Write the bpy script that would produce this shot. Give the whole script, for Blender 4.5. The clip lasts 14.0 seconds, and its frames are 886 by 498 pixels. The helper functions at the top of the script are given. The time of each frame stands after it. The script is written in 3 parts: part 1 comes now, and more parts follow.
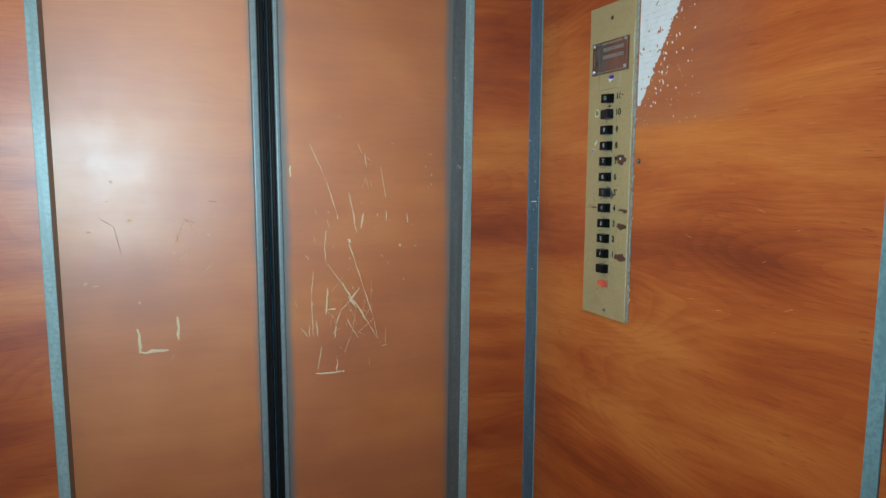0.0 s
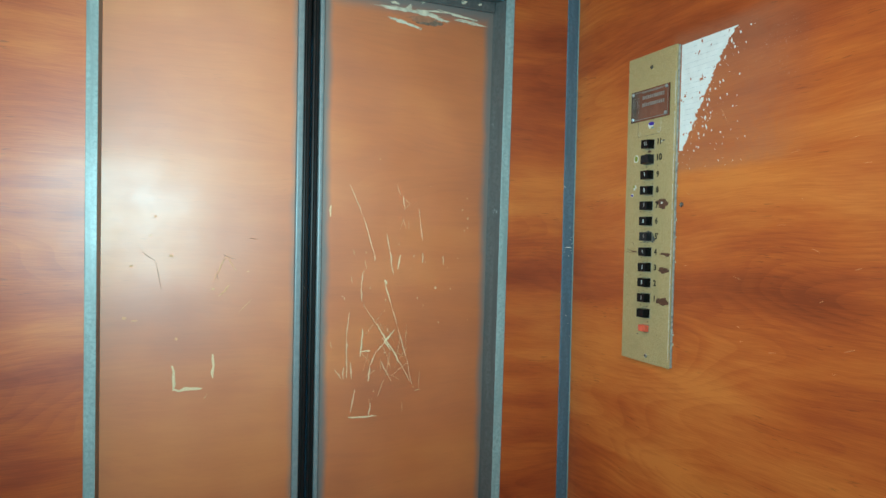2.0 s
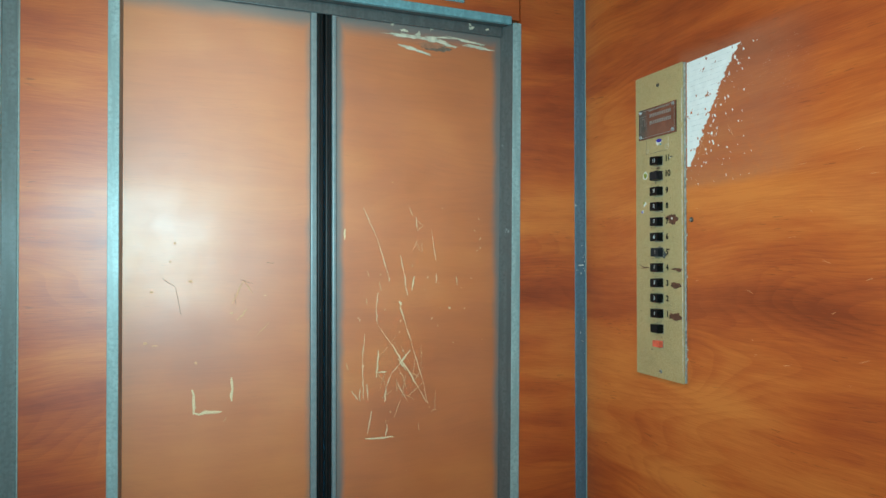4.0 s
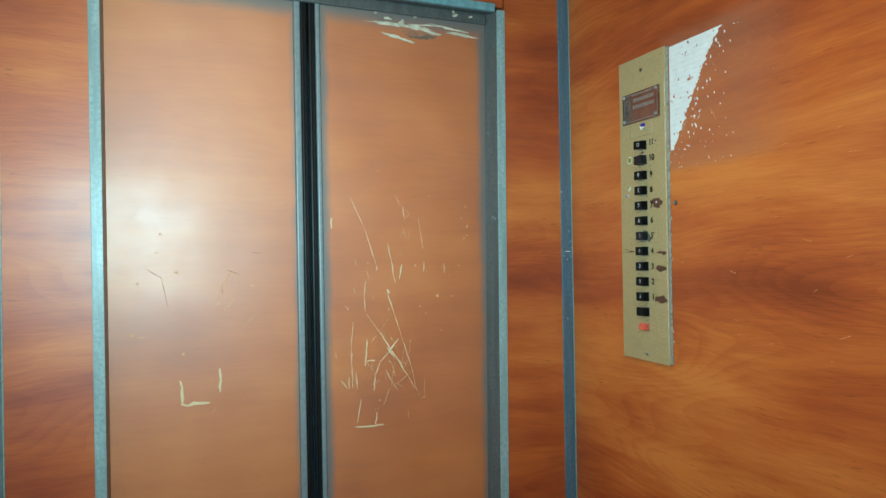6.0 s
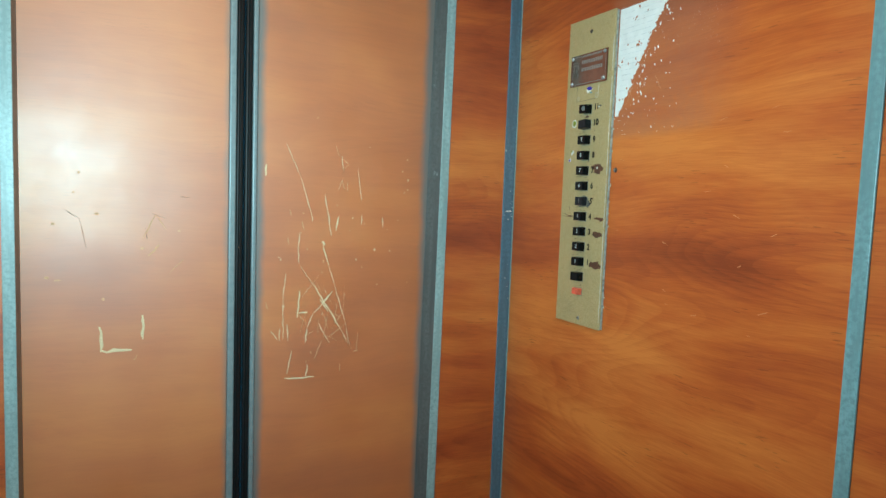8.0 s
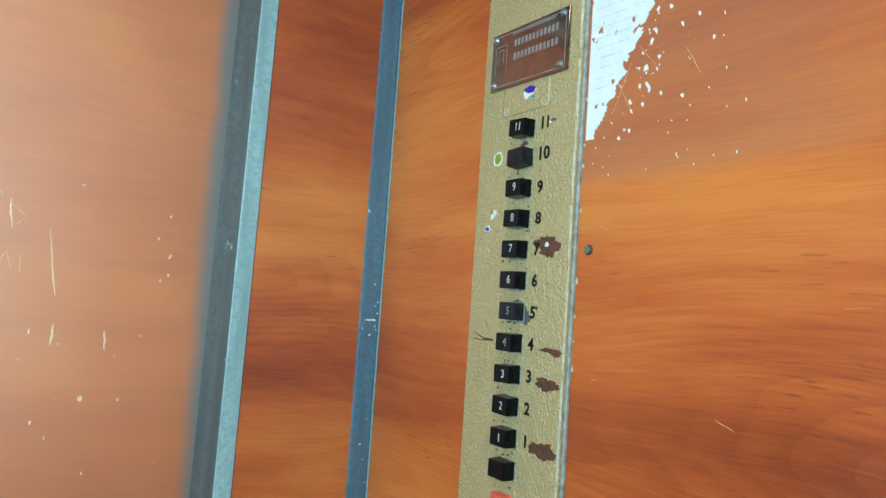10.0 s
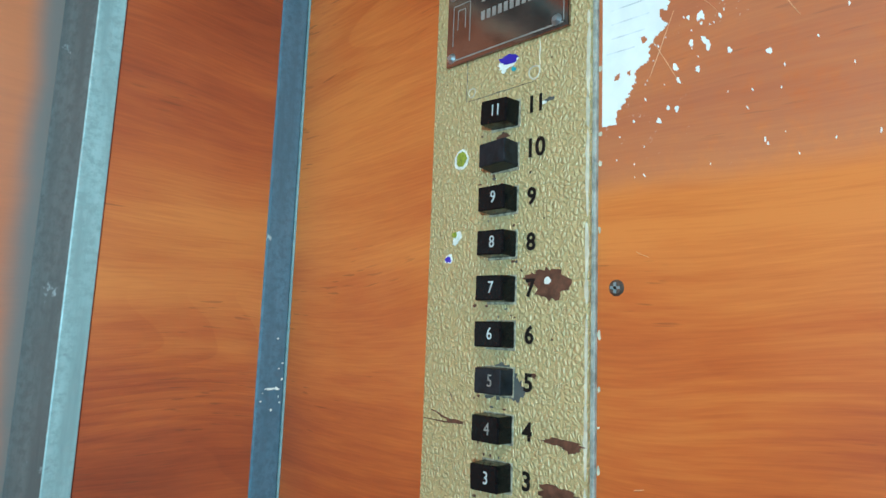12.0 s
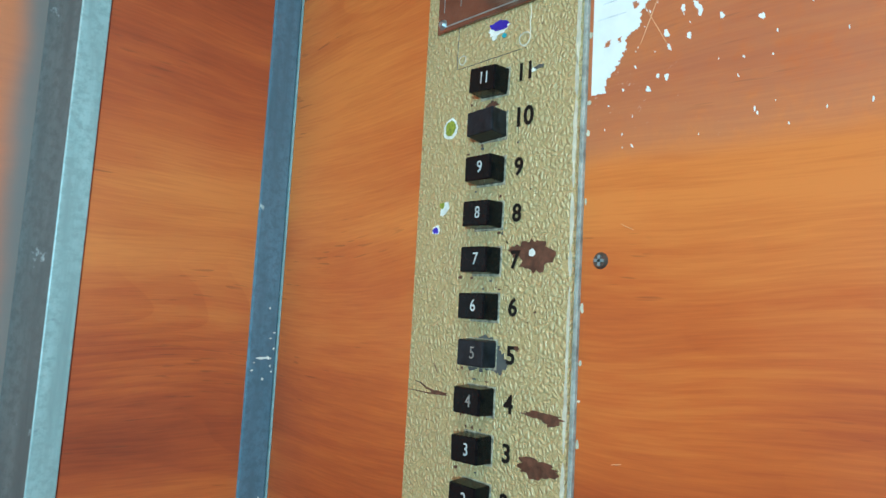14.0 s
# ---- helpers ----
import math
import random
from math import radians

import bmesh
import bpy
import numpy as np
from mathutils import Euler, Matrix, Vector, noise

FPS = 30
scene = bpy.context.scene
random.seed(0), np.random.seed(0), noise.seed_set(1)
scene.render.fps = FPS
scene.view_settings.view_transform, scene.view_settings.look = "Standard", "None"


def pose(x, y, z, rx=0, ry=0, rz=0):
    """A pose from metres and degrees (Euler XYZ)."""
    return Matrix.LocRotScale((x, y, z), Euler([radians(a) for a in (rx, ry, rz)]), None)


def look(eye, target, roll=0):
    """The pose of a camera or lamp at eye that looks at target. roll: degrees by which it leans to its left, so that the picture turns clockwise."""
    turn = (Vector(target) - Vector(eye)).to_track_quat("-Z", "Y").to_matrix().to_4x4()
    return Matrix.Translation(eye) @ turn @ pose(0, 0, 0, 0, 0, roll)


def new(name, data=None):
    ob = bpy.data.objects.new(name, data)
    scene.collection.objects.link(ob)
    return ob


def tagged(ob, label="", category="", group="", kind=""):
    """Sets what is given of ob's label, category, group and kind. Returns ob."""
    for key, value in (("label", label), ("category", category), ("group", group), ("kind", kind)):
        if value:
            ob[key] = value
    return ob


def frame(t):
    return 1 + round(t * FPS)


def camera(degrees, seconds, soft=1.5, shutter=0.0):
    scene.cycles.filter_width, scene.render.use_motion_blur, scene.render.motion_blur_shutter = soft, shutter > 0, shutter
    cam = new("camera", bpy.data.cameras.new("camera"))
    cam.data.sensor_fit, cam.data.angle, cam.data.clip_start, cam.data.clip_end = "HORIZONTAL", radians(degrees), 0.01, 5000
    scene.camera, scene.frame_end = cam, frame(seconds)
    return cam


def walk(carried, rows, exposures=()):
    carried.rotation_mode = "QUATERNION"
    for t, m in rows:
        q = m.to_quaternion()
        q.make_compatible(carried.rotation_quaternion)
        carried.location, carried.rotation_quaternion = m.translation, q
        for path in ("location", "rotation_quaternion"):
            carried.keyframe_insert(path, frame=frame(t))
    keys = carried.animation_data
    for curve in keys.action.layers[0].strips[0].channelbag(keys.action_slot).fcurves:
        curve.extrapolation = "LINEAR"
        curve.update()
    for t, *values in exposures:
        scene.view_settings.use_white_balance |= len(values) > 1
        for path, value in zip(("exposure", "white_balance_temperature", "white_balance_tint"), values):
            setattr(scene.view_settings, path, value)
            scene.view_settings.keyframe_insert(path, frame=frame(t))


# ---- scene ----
cam = camera(69.6, 14.0)
PATH = [
    (0, (0.086, 0.129, 1.587), (0.85, 1.962, 1.349), 0.2),
    (0.5, (0.098, 0.096, 1.56), (0.735, 1.986, 1.421), 0.2),
    (1, (0.062, 0.131, 1.545), (0.786, 1.992, 1.432), 1.7),
    (1.5, (0.033, 0.139, 1.55), (0.738, 2.011, 1.533), 1.9),
    (2, (0.032, 0.152, 1.554), (0.791, 2.002, 1.507), 1.2),
    (2.5, (0.041, 0.144, 1.549), (0.794, 1.997, 1.544), 0.7),
    (3, (0.034, 0.14, 1.555), (0.772, 1.999, 1.586), 0.2),
    (3.2, (0.026, 0.14, 1.556), (0.77, 1.996, 1.569), 0.2),
    (5.3, (0.045, 0.131, 1.541), (0.689, 2.024, 1.594), -0.7),
    (5.5, (0.027, 0.136, 1.544), (0.73, 2.007, 1.602), -0.8),
    (6, (0.034, 0.134, 1.539), (0.778, 1.99, 1.544), -1.0),
    (6.5, (0.05, 0.125, 1.536), (0.786, 1.985, 1.522), 0.2),
    (7, (0.046, 0.127, 1.538), (0.784, 1.986, 1.506), -0.2),
    (7.5, (0.051, 0.128, 1.55), (0.804, 1.977, 1.43), 1.3),
    (8, (0.061, 0.141, 1.553), (0.944, 1.929, 1.395), 2.1),
    (8.5, (0.155, 0.23, 1.524), (1.126, 1.976, 1.433), 0.6),
    (9, (0.282, 0.354, 1.565), (1.162, 2.147, 1.456), 1.3),
    (9.2, (0.305, 0.404, 1.563), (1.225, 2.179, 1.501), 2.0),
    (11.3, (0.431, 0.749, 1.585), (1.852, 2.135, 1.832), 2.3),
    (11.5, (0.436, 0.749, 1.586), (1.857, 2.136, 1.824), 2.2),
    (12, (0.446, 0.745, 1.583), (1.864, 2.134, 1.831), 2.1),
    (12.5, (0.457, 0.74, 1.585), (1.864, 2.137, 1.844), 2.8),
    (13, (0.454, 0.735, 1.587), (1.849, 2.142, 1.856), 2.1),
    (13.5, (0.455, 0.736, 1.58), (1.844, 2.156, 1.812), 1.5),
    (14, (0.46, 0.738, 1.581), (1.858, 2.158, 1.754), 3.1),
]
walk(cam, [(t, look(eye, target, roll)) for t, eye, target, roll in PATH],
     exposures=[(0.0, -0.32, 6000, 16), (0.5, -0.07, 6000, 11), (1.5, -0.04, 6050, 5), (7.5, -0.05, 6050, 4), (8.5, 0.30, 5900, 3), (9.0, 0.36, 5700, 2), (11.3, 0.36, 5500, 6), (14.0, 0.36, 5500, 6)])
CEIL_W, TORCH_W = 3.3, 5.8

# ---- light ----
world = bpy.data.worlds.new("world")
scene.world = world
world.use_nodes = True
world.node_tree.nodes["Background"].inputs[0].default_value = (0.02, 0.02, 0.022, 1)


def area_lamp(name, m, watts, colour, sx, sy=None, spread=180):
    d = bpy.data.lights.new(name, "AREA")
    d.energy, d.color, d.size = watts, colour, sx
    d.spread = radians(spread)
    d.shape = "RECTANGLE" if sy else "DISK"
    if sy:
        d.size_y = sy
    o = new(name, d)
    o.matrix_world = m
    return o


# warm ceiling fitting, and the cold hand torch whose glare lies on the door leaf
area_lamp("ceiling_lamp", pose(0.08, 0.50, 2.115), CEIL_W, (1.0, 0.88, 0.68), 0.24, 0.24)
area_lamp("torch", look((-0.100, 0.360, 1.588), (0.36, 1.10, 1.68)), TORCH_W, (0.54, 0.93, 1.0), 0.06, spread=140)


# ---- materials ----
class Nodes:
    """Short hand for a node tree."""

    def __init__(self, name):
        self.mat = bpy.data.materials.new(name)
        self.mat.use_nodes = True
        self.t = self.mat.node_tree
        self.b = self.t.nodes["Principled BSDF"]

    def put(self, sock, v):
        if isinstance(v, bpy.types.NodeSocket):
            self.t.links.new(v, sock)
        elif isinstance(v, tuple) and len(v) == 3 and sock.type == "RGBA":
            sock.default_value = (*v, 1)
        else:
            sock.default_value = v

    def math(self, op, a, b=0.0, c=0.0, clamp=False):
        n = self.t.nodes.new("ShaderNodeMath")
        n.operation, n.use_clamp = op, clamp
        for s, v in zip(n.inputs, (a, b, c)):
            self.put(s, v)
        return n.outputs[0]

    def xyz(self):
        g = self.t.nodes.new("ShaderNodeNewGeometry")
        s = self.t.nodes.new("ShaderNodeSeparateXYZ")
        self.t.links.new(g.outputs["Position"], s.inputs[0])
        return s.outputs[0], s.outputs[1], s.outputs[2], g.outputs["Position"]

    def vec(self, x, y, z=0.0):
        n = self.t.nodes.new("ShaderNodeCombineXYZ")
        for s, v in zip(n.inputs, (x, y, z)):
            self.put(s, v)
        return n.outputs[0]

    def noise(self, v, scale=1.0, detail=3.0, rough=0.5, dist=0.0):
        n = self.t.nodes.new("ShaderNodeTexNoise")
        for k, x in (("Vector", v), ("Scale", scale), ("Detail", detail), ("Roughness", rough), ("Distortion", dist)):
            self.put(n.inputs[k], x)
        return n.outputs["Fac"]

    def ramp(self, f, *stops):
        n = self.t.nodes.new("ShaderNodeValToRGB")
        e = n.color_ramp.elements
        while len(e) < len(stops):
            e.new(0.5)
        for k, (p, c) in zip(e, stops):
            k.position = p
            k.color = (*c, 1) if isinstance(c, tuple) else (c, c, c, 1)
        self.put(n.inputs[0], f)
        return n.outputs[0]

    def mix(self, f, a, b, mode="MIX"):
        n = self.t.nodes.new("ShaderNodeMix")
        n.data_type, n.blend_type = "RGBA", mode
        self.put(n.inputs[0], f)
        self.put(n.inputs[6], a)
        self.put(n.inputs[7], b)
        return n.outputs[2]

    def step(self, v, lo, hi):
        n = self.t.nodes.new("ShaderNodeMapRange")
        n.interpolation_type = "SMOOTHSTEP"
        for s, x in zip(n.inputs, (v, lo, hi, 0.0, 1.0)):
            self.put(s, x)
        return n.outputs[0]

    def bump(self, h, strength, dist):
        n = self.t.nodes.new("ShaderNodeBump")
        n.inputs["Strength"].default_value, n.inputs["Distance"].default_value = strength, dist
        self.put(n.inputs["Height"], h)
        self.put(self.b.inputs["Normal"], n.outputs[0])

    def done(self, col, rough, metal=0.0, **more):
        self.put(self.b.inputs["Base Color"], col)
        self.put(self.b.inputs["Roughness"], rough)
        self.put(self.b.inputs["Metallic"], metal)
        for k, v in more.items():
            self.put(self.b.inputs[k.replace("_", " ")], v)
        return self.mat


def wood(name, shift=0.0, over=None, residue=False, gloss=0.50, coat=0.40, coat_rough=0.36, haze=0.5, figure=1.0, hazed=0.0, bleached=0.0):
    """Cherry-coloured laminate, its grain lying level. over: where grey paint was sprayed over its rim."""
    n = Nodes(name)
    x, y, z, p = n.xyz()
    u = n.math("ADD", n.math("ADD", x, y), shift)
    # the grain wanders, and in places opens into long arches
    warp = n.noise(n.vec(n.math("MULTIPLY", u, 1.5), n.math("MULTIPLY", z, 2.6), shift), 1.0, 2.0)
    arch = n.noise(n.vec(n.math("MULTIPLY", u, 5.5), n.math("MULTIPLY", z, 9.0), shift + 4.0), 1.0, 1.0)
    v = n.math("ADD", z, n.math("MULTIPLY", n.math("SUBTRACT", warp, 0.5), 0.075))
    v = n.math("ADD", v, n.math("MULTIPLY", n.math("SUBTRACT", arch, 0.5), 0.022))
    broad = n.noise(n.vec(n.math("MULTIPLY", u, 1.9), n.math("MULTIPLY", v, 8.0), shift), 1.0, 2.0, 0.5)
    band = n.noise(n.vec(n.math("MULTIPLY", u, 3.2), n.math("MULTIPLY", v, 22.0), shift + 1.0), 1.0, 3.0, 0.5, 0.45)
    streak = n.noise(n.vec(n.math("MULTIPLY", u, 8.5), n.math("MULTIPLY", v, 95.0), 3.1), 1.0, 3.0, 0.55, 0.35)
    fibre = n.noise(n.vec(n.math("MULTIPLY", u, 32.0), n.math("MULTIPLY", v, 640.0), 1.7), 1.0, 3.0, 0.6)
    growth = n.noise(n.vec(n.math("MULTIPLY", u, 1.3), n.math("MULTIPLY", v, 7.0), shift + 2.5), 1.0, 1.5, 0.4, 0.1)
    saw = n.math("FRACT", n.math("MULTIPLY", growth, 30.0))
    rings = n.math("MULTIPLY", n.step(saw, 0.30, 0.96), n.math("SUBTRACT", 1.0, n.step(saw, 0.96, 1.0)))
    open_grain = n.step(n.noise(n.vec(n.math("MULTIPLY", u, 2.2), n.math("MULTIPLY", z, 5.0), shift + 8.0), 1.0, 2.0), 0.42, 0.62)
    cloud = n.noise(p, 4.0, 3.0)
    f = n.math("MULTIPLY", n.math("SUBTRACT", broad, 0.5), 0.70 * figure)
    f = n.math("ADD", f, n.math("MULTIPLY", n.math("SUBTRACT", band, 0.5), 0.42 * figure))
    f = n.math("ADD", f, n.math("MULTIPLY", n.math("SUBTRACT", streak, 0.5), 0.15 * figure))
    f = n.math("ADD", f, n.math("MULTIPLY", n.math("SUBTRACT", fibre, 0.5), 0.24 * figure))
    f = n.math("SUBTRACT", f, n.math("MULTIPLY", n.math("MULTIPLY", rings, open_grain), 0.05 * figure))
    f = n.math("ADD", n.math("ADD", f, 0.54), n.math("MULTIPLY", n.math("SUBTRACT", cloud, 0.5), 0.75 if hazed else 0.44))
    col = n.ramp(f, (0.22, (0.22, 0.030, 0.008)), (0.41, (0.39, 0.068, 0.014)), (0.54, (0.51, 0.108, 0.019)), (0.76, (0.67, 0.200, 0.038)))
    # torch haze on the door leaves, mixed into their colour as a paler tone
    if hazed:
        col = n.mix(hazed, col, (0.68, 0.270, 0.095))
    if bleached:
        col = n.mix(bleached, col, (0.68, 0.225, 0.036))
    # short dark pores and dashes
    dash = n.noise(n.vec(n.math("MULTIPLY", u, 40.0), n.math("MULTIPLY", v, 420.0), 9.0), 1.0, 1.0)
    here = n.noise(n.vec(n.math("MULTIPLY", u, 9.0), n.math("MULTIPLY", v, 22.0), 5.0), 1.0, 1.0)
    d = n.math("MULTIPLY", n.step(dash, 0.63, 0.70), n.step(here, 0.55, 0.64))
    col = n.mix(n.math("MULTIPLY", d, 0.50 if figure > 0.8 else 0.10), col, (0.16, 0.035, 0.012))
    smear = n.noise(p, 9.0, 4.0, 0.65)
    rough = n.math("ADD", gloss, n.math("MULTIPLY", n.math("SUBTRACT", smear, 0.5), 0.30))
    film = n.math("ADD", coat_rough, n.math("MULTIPLY", n.math("SUBTRACT", smear, 0.5), 0.20))
    if residue:
        # dull film of old glue round the torn paper, ending in a level edge
        edge = n.math("ADD", z, n.math("MULTIPLY", n.math("SUBTRACT", smear, 0.5), 0.014))
        a = n.math("MULTIPLY", n.step(edge, 1.645, 1.661), n.math("SUBTRACT", 1.0, n.step(z, 1.845, 1.87)))
        a = n.math("MULTIPLY", a, n.math("MULTIPLY", n.step(y, 0.66, 0.78), n.math("SUBTRACT", 1.0, n.step(y, 0.915, 0.93))))
        grit = n.noise(p, 130.0, 6.0, 0.75)
        a = n.math("MULTIPLY", a, n.step(n.math("ADD", grit, n.math("MULTIPLY", smear, 0.7)), 0.30, 0.95))
        col = n.mix(n.math("MULTIPLY", a, 0.52), col, (0.39, 0.150, 0.078))
        crumb = n.math("MULTIPLY", n.step(n.noise(p, 420.0, 3.0, 0.6), 0.66, 0.72), n.step(smear, 0.48, 0.62))
        col = n.mix(n.math("MULTIPLY", n.math("MULTIPLY", a, crumb), 0.75), col, (0.62, 0.50, 0.42))
        rough = n.math("ADD", rough, n.math("MULTIPLY", a, 0.18))
        film = n.math("ADD", film, n.math("MULTIPLY", a, 0.20))
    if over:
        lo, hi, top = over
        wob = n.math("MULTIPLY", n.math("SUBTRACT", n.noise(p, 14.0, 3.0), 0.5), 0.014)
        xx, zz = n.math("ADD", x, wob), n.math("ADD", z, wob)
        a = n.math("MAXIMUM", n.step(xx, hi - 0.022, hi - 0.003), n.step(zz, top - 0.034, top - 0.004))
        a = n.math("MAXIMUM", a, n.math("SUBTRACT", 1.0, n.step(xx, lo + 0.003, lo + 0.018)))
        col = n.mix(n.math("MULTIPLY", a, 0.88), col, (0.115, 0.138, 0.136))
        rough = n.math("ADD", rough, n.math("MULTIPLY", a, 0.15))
    n.bump(n.math("ADD", fibre, n.math("MULTIPLY", smear, 2.2)), 0.06, 0.0018)
    return n.done(col, rough, Specular_IOR_Level=haze, Coat_Weight=coat, Coat_Roughness=film, Coat_IOR=1.78)


def paint(name, base, worn, rough=0.4, metal=0.0, wear=0.62, scale=30.0):
    """Brushed-on oil paint over steel: uneven tone, chips down to a paler coat."""
    n = Nodes(name)
    x, y, z, p = n.xyz()
    long = n.vec(n.math("MULTIPLY", x, 90.0), n.math("MULTIPLY", y, 90.0), n.math("MULTIPLY", z, 9.0))
    tone = n.noise(long, 1.0, 4.0, 0.6)
    spot = n.noise(p, scale, 5.0, 0.65)
    fine = n.noise(p, 400.0, 3.0)
    dark = tuple(c * 0.72 for c in base)
    lite = tuple(min(1.0, c * 1.22) for c in base)
    col = n.ramp(tone, (0.3, dark), (0.5, base), (0.72, lite))
    mottle = n.noise(p, 170.0, 4.0, 0.7)
    col = n.mix(n.step(mottle, 0.40, 0.66), col, tuple(c * 0.78 for c in base))
    col = n.mix(n.step(spot, wear, wear + 0.05), col, worn)
    n.bump(n.math("ADD", n.math("MULTIPLY", tone, 0.6), n.math("MULTIPLY", fine, 0.3)), 0.25, 0.0012)
    return n.done(col, n.math("ADD", rough, n.math("MULTIPLY", n.math("SUBTRACT", spot, 0.5), 0.25)), metal)


def plain(name, base, rough=0.5, metal=0.0, var=0.25, scale=120.0, relief=0.1, **more):
    n = Nodes(name)
    x, y, z, p = n.xyz()
    f = n.noise(p, scale, 4.0, 0.6)
    col = n.ramp(f, (0.3, tuple(c * (1 - var) for c in base)), (0.7, tuple(min(1.0, c * (1 + var)) for c in base)))
    n.bump(f, relief, 0.0006)
    return n.done(col, n.math("ADD", rough, n.math("MULTIPLY", n.math("SUBTRACT", f, 0.5), 0.2)), metal, **more)


def hammered(name):
    """Gold hammer-finish enamel: small blisters with sunken seams, brown specks and grime."""
    n = Nodes(name)
    x, y, z, p = n.xyz()
    wob = n.noise(p, 160.0, 2.0, 0.5)
    v = n.vec(x, n.math("ADD", n.math("MULTIPLY", y, 1.35), n.math("MULTIPLY", wob, 0.004)), n.math("ADD", z, n.math("MULTIPLY", wob, 0.003)))
    cell = n.t.nodes.new("ShaderNodeTexVoronoi")
    cell.feature = "DISTANCE_TO_EDGE"
    n.put(cell.inputs["Vector"], v)
    cell.inputs["Scale"].default_value = 300.0
    dome = n.step(cell.outputs["Distance"], 0.0, 0.34)
    big = n.noise(v, 330.0, 2.0, 0.5, 0.8)
    h = n.math("ADD", n.math("MULTIPLY", dome, 0.50), n.math("MULTIPLY", big, 0.90))
    dirt = n.noise(p, 22.0, 4.0, 0.6)
    speck = n.noise(p, 190.0, 2.0)
    # mild relief shading in the colour: seams darker, blister tops lighter
    col = n.ramp(h, (0.30, (0.45, 0.335, 0.150)), (0.60, (0.51, 0.385, 0.180)), (0.90, (0.56, 0.435, 0.220)))
    col = n.mix(n.math("MULTIPLY", n.step(dirt, 0.50, 0.75), 0.35), col, (0.36, 0.29, 0.15))
    col = n.mix(n.step(speck, 0.745, 0.77), col, (0.08, 0.045, 0.02))
    n.bump(h, 0.60, 0.0023)
    return n.done(col, n.math("ADD", 0.34, n.math("MULTIPLY", dirt, 0.16)), 0.06)


WALLWOOD = wood("cherry_laminate", 0.0, figure=1.15, gloss=0.50, coat=0.75, coat_rough=0.42, haze=0.5)
SIDEWOOD = wood("cherry_laminate_side", 0.37, residue=True, figure=1.2, bleached=0.07, gloss=0.46, coat=0.15, coat_rough=0.36, haze=0.4)
DOORWOOD_A = wood("door_laminate", 2.2, over=(-0.2, 0.2130, 1.957), gloss=0.60, coat=1.0, coat_rough=0.45, haze=0.70, figure=0.55, hazed=0.32)
DOORWOOD_B = wood("door_laminate_sprayed", 4.1, over=(0.2455, 0.5515, 1.957), gloss=0.60, coat=1.0, coat_rough=0.45, haze=0.70, figure=0.55, hazed=0.32)
STEELBLUE = paint("blue_grey_paint", (0.105, 0.185, 0.245), (0.45, 0.50, 0.49), 0.34, wear=0.70)
TRIMGREY = paint("grey_green_paint", (0.16, 0.20, 0.20), (0.45, 0.50, 0.49), 0.34, wear=0.70)
PALEBLUE = paint("pale_blue_paint", (0.32, 0.44, 0.44), (0.22, 0.30, 0.31), 0.36, wear=0.66)
CYANPAINT = paint("turquoise_paint", (0.20, 0.38, 0.42), (0.45, 0.55, 0.55), 0.34, wear=0.68)
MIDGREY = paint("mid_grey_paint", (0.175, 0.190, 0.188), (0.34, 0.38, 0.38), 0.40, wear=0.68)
# grey paint with the reveals' shade put into its base colour
SHADEGREY = paint("shaded_grey_paint", (0.105, 0.110, 0.108), (0.30, 0.33, 0.33), 0.42, wear=0.70)
ZINC = plain("worn_aluminium", (0.22, 0.26, 0.27), 0.42, 0.1, var=0.12)
RUBBER = plain("black_rubber", (0.007, 0.010, 0.011), 0.36, var=0.15, relief=0.02)
GOLD = hammered("gold_hammer_enamel")
EDGEGREY = plain("grey_primer", (0.33, 0.32, 0.28), 0.55, 0.0, var=0.4, scale=200.0)
CREAM = plain("cream_chipped_paint", (0.60, 0.55, 0.42), 0.6)
SCRAPE = plain("bare_scratched_board", (0.74, 0.56, 0.34), 0.7, scale=600.0)
SCRAPE_MID = plain("scratched_board", (0.74, 0.50, 0.31), 0.7, scale=600.0)
SCRAPE_DIM = plain("shallow_scratch", (0.66, 0.34, 0.17), 0.6, scale=600.0)
OLDSCRATCH = plain("dirty_scratch", (0.36, 0.165, 0.095), 0.6)
BLACK = plain("black_plastic", (0.004, 0.005, 0.006), 0.22, scale=300.0, var=0.4, relief=0.12, Specular_IOR_Level=0.16)
WORNBLACK = plain("worn_black_plastic", (0.012, 0.014, 0.018), 0.40, scale=200.0, var=0.6, relief=0.3, Specular_IOR_Level=0.25)
RED = plain("red_plastic", (0.80, 0.13, 0.07), 0.35)
WHITEINK = plain("white_ink", (0.56, 0.57, 0.56), 0.6)
BLACKINK = plain("black_enamel", (0.008, 0.007, 0.007), 0.35, Specular_IOR_Level=0.2)
RUST = plain("brown_primer", (0.105, 0.042, 0.024), 0.5, var=0.5, scale=260.0)
SIGNBLACK = plain("black_gloss_plate", (0.29, 0.205, 0.175), 0.10, 0.95, var=0.25, scale=40.0, relief=0.01)
ENGRAVED = plain("engraved_grey", (0.25, 0.22, 0.20), 0.6)
CHROME = plain("zinc_screw", (0.42, 0.46, 0.49), 0.30, 0.85)
DARKSCREW = plain("blackened_screw", (0.13, 0.11, 0.095), 0.40, 0.6)
PAPER = plain("white_paper", (0.80, 0.81, 0.80), 0.8, var=0.06, scale=60.0)
PRINT = plain("faded_print", (0.66, 0.68, 0.69), 0.8)
VIOLET = plain("violet_paint_chip", (0.035, 0.02, 0.36), 0.4)
GREEN = plain("green_paint_chip", (0.26, 0.30, 0.03), 0.5, var=0.5, scale=500.0)
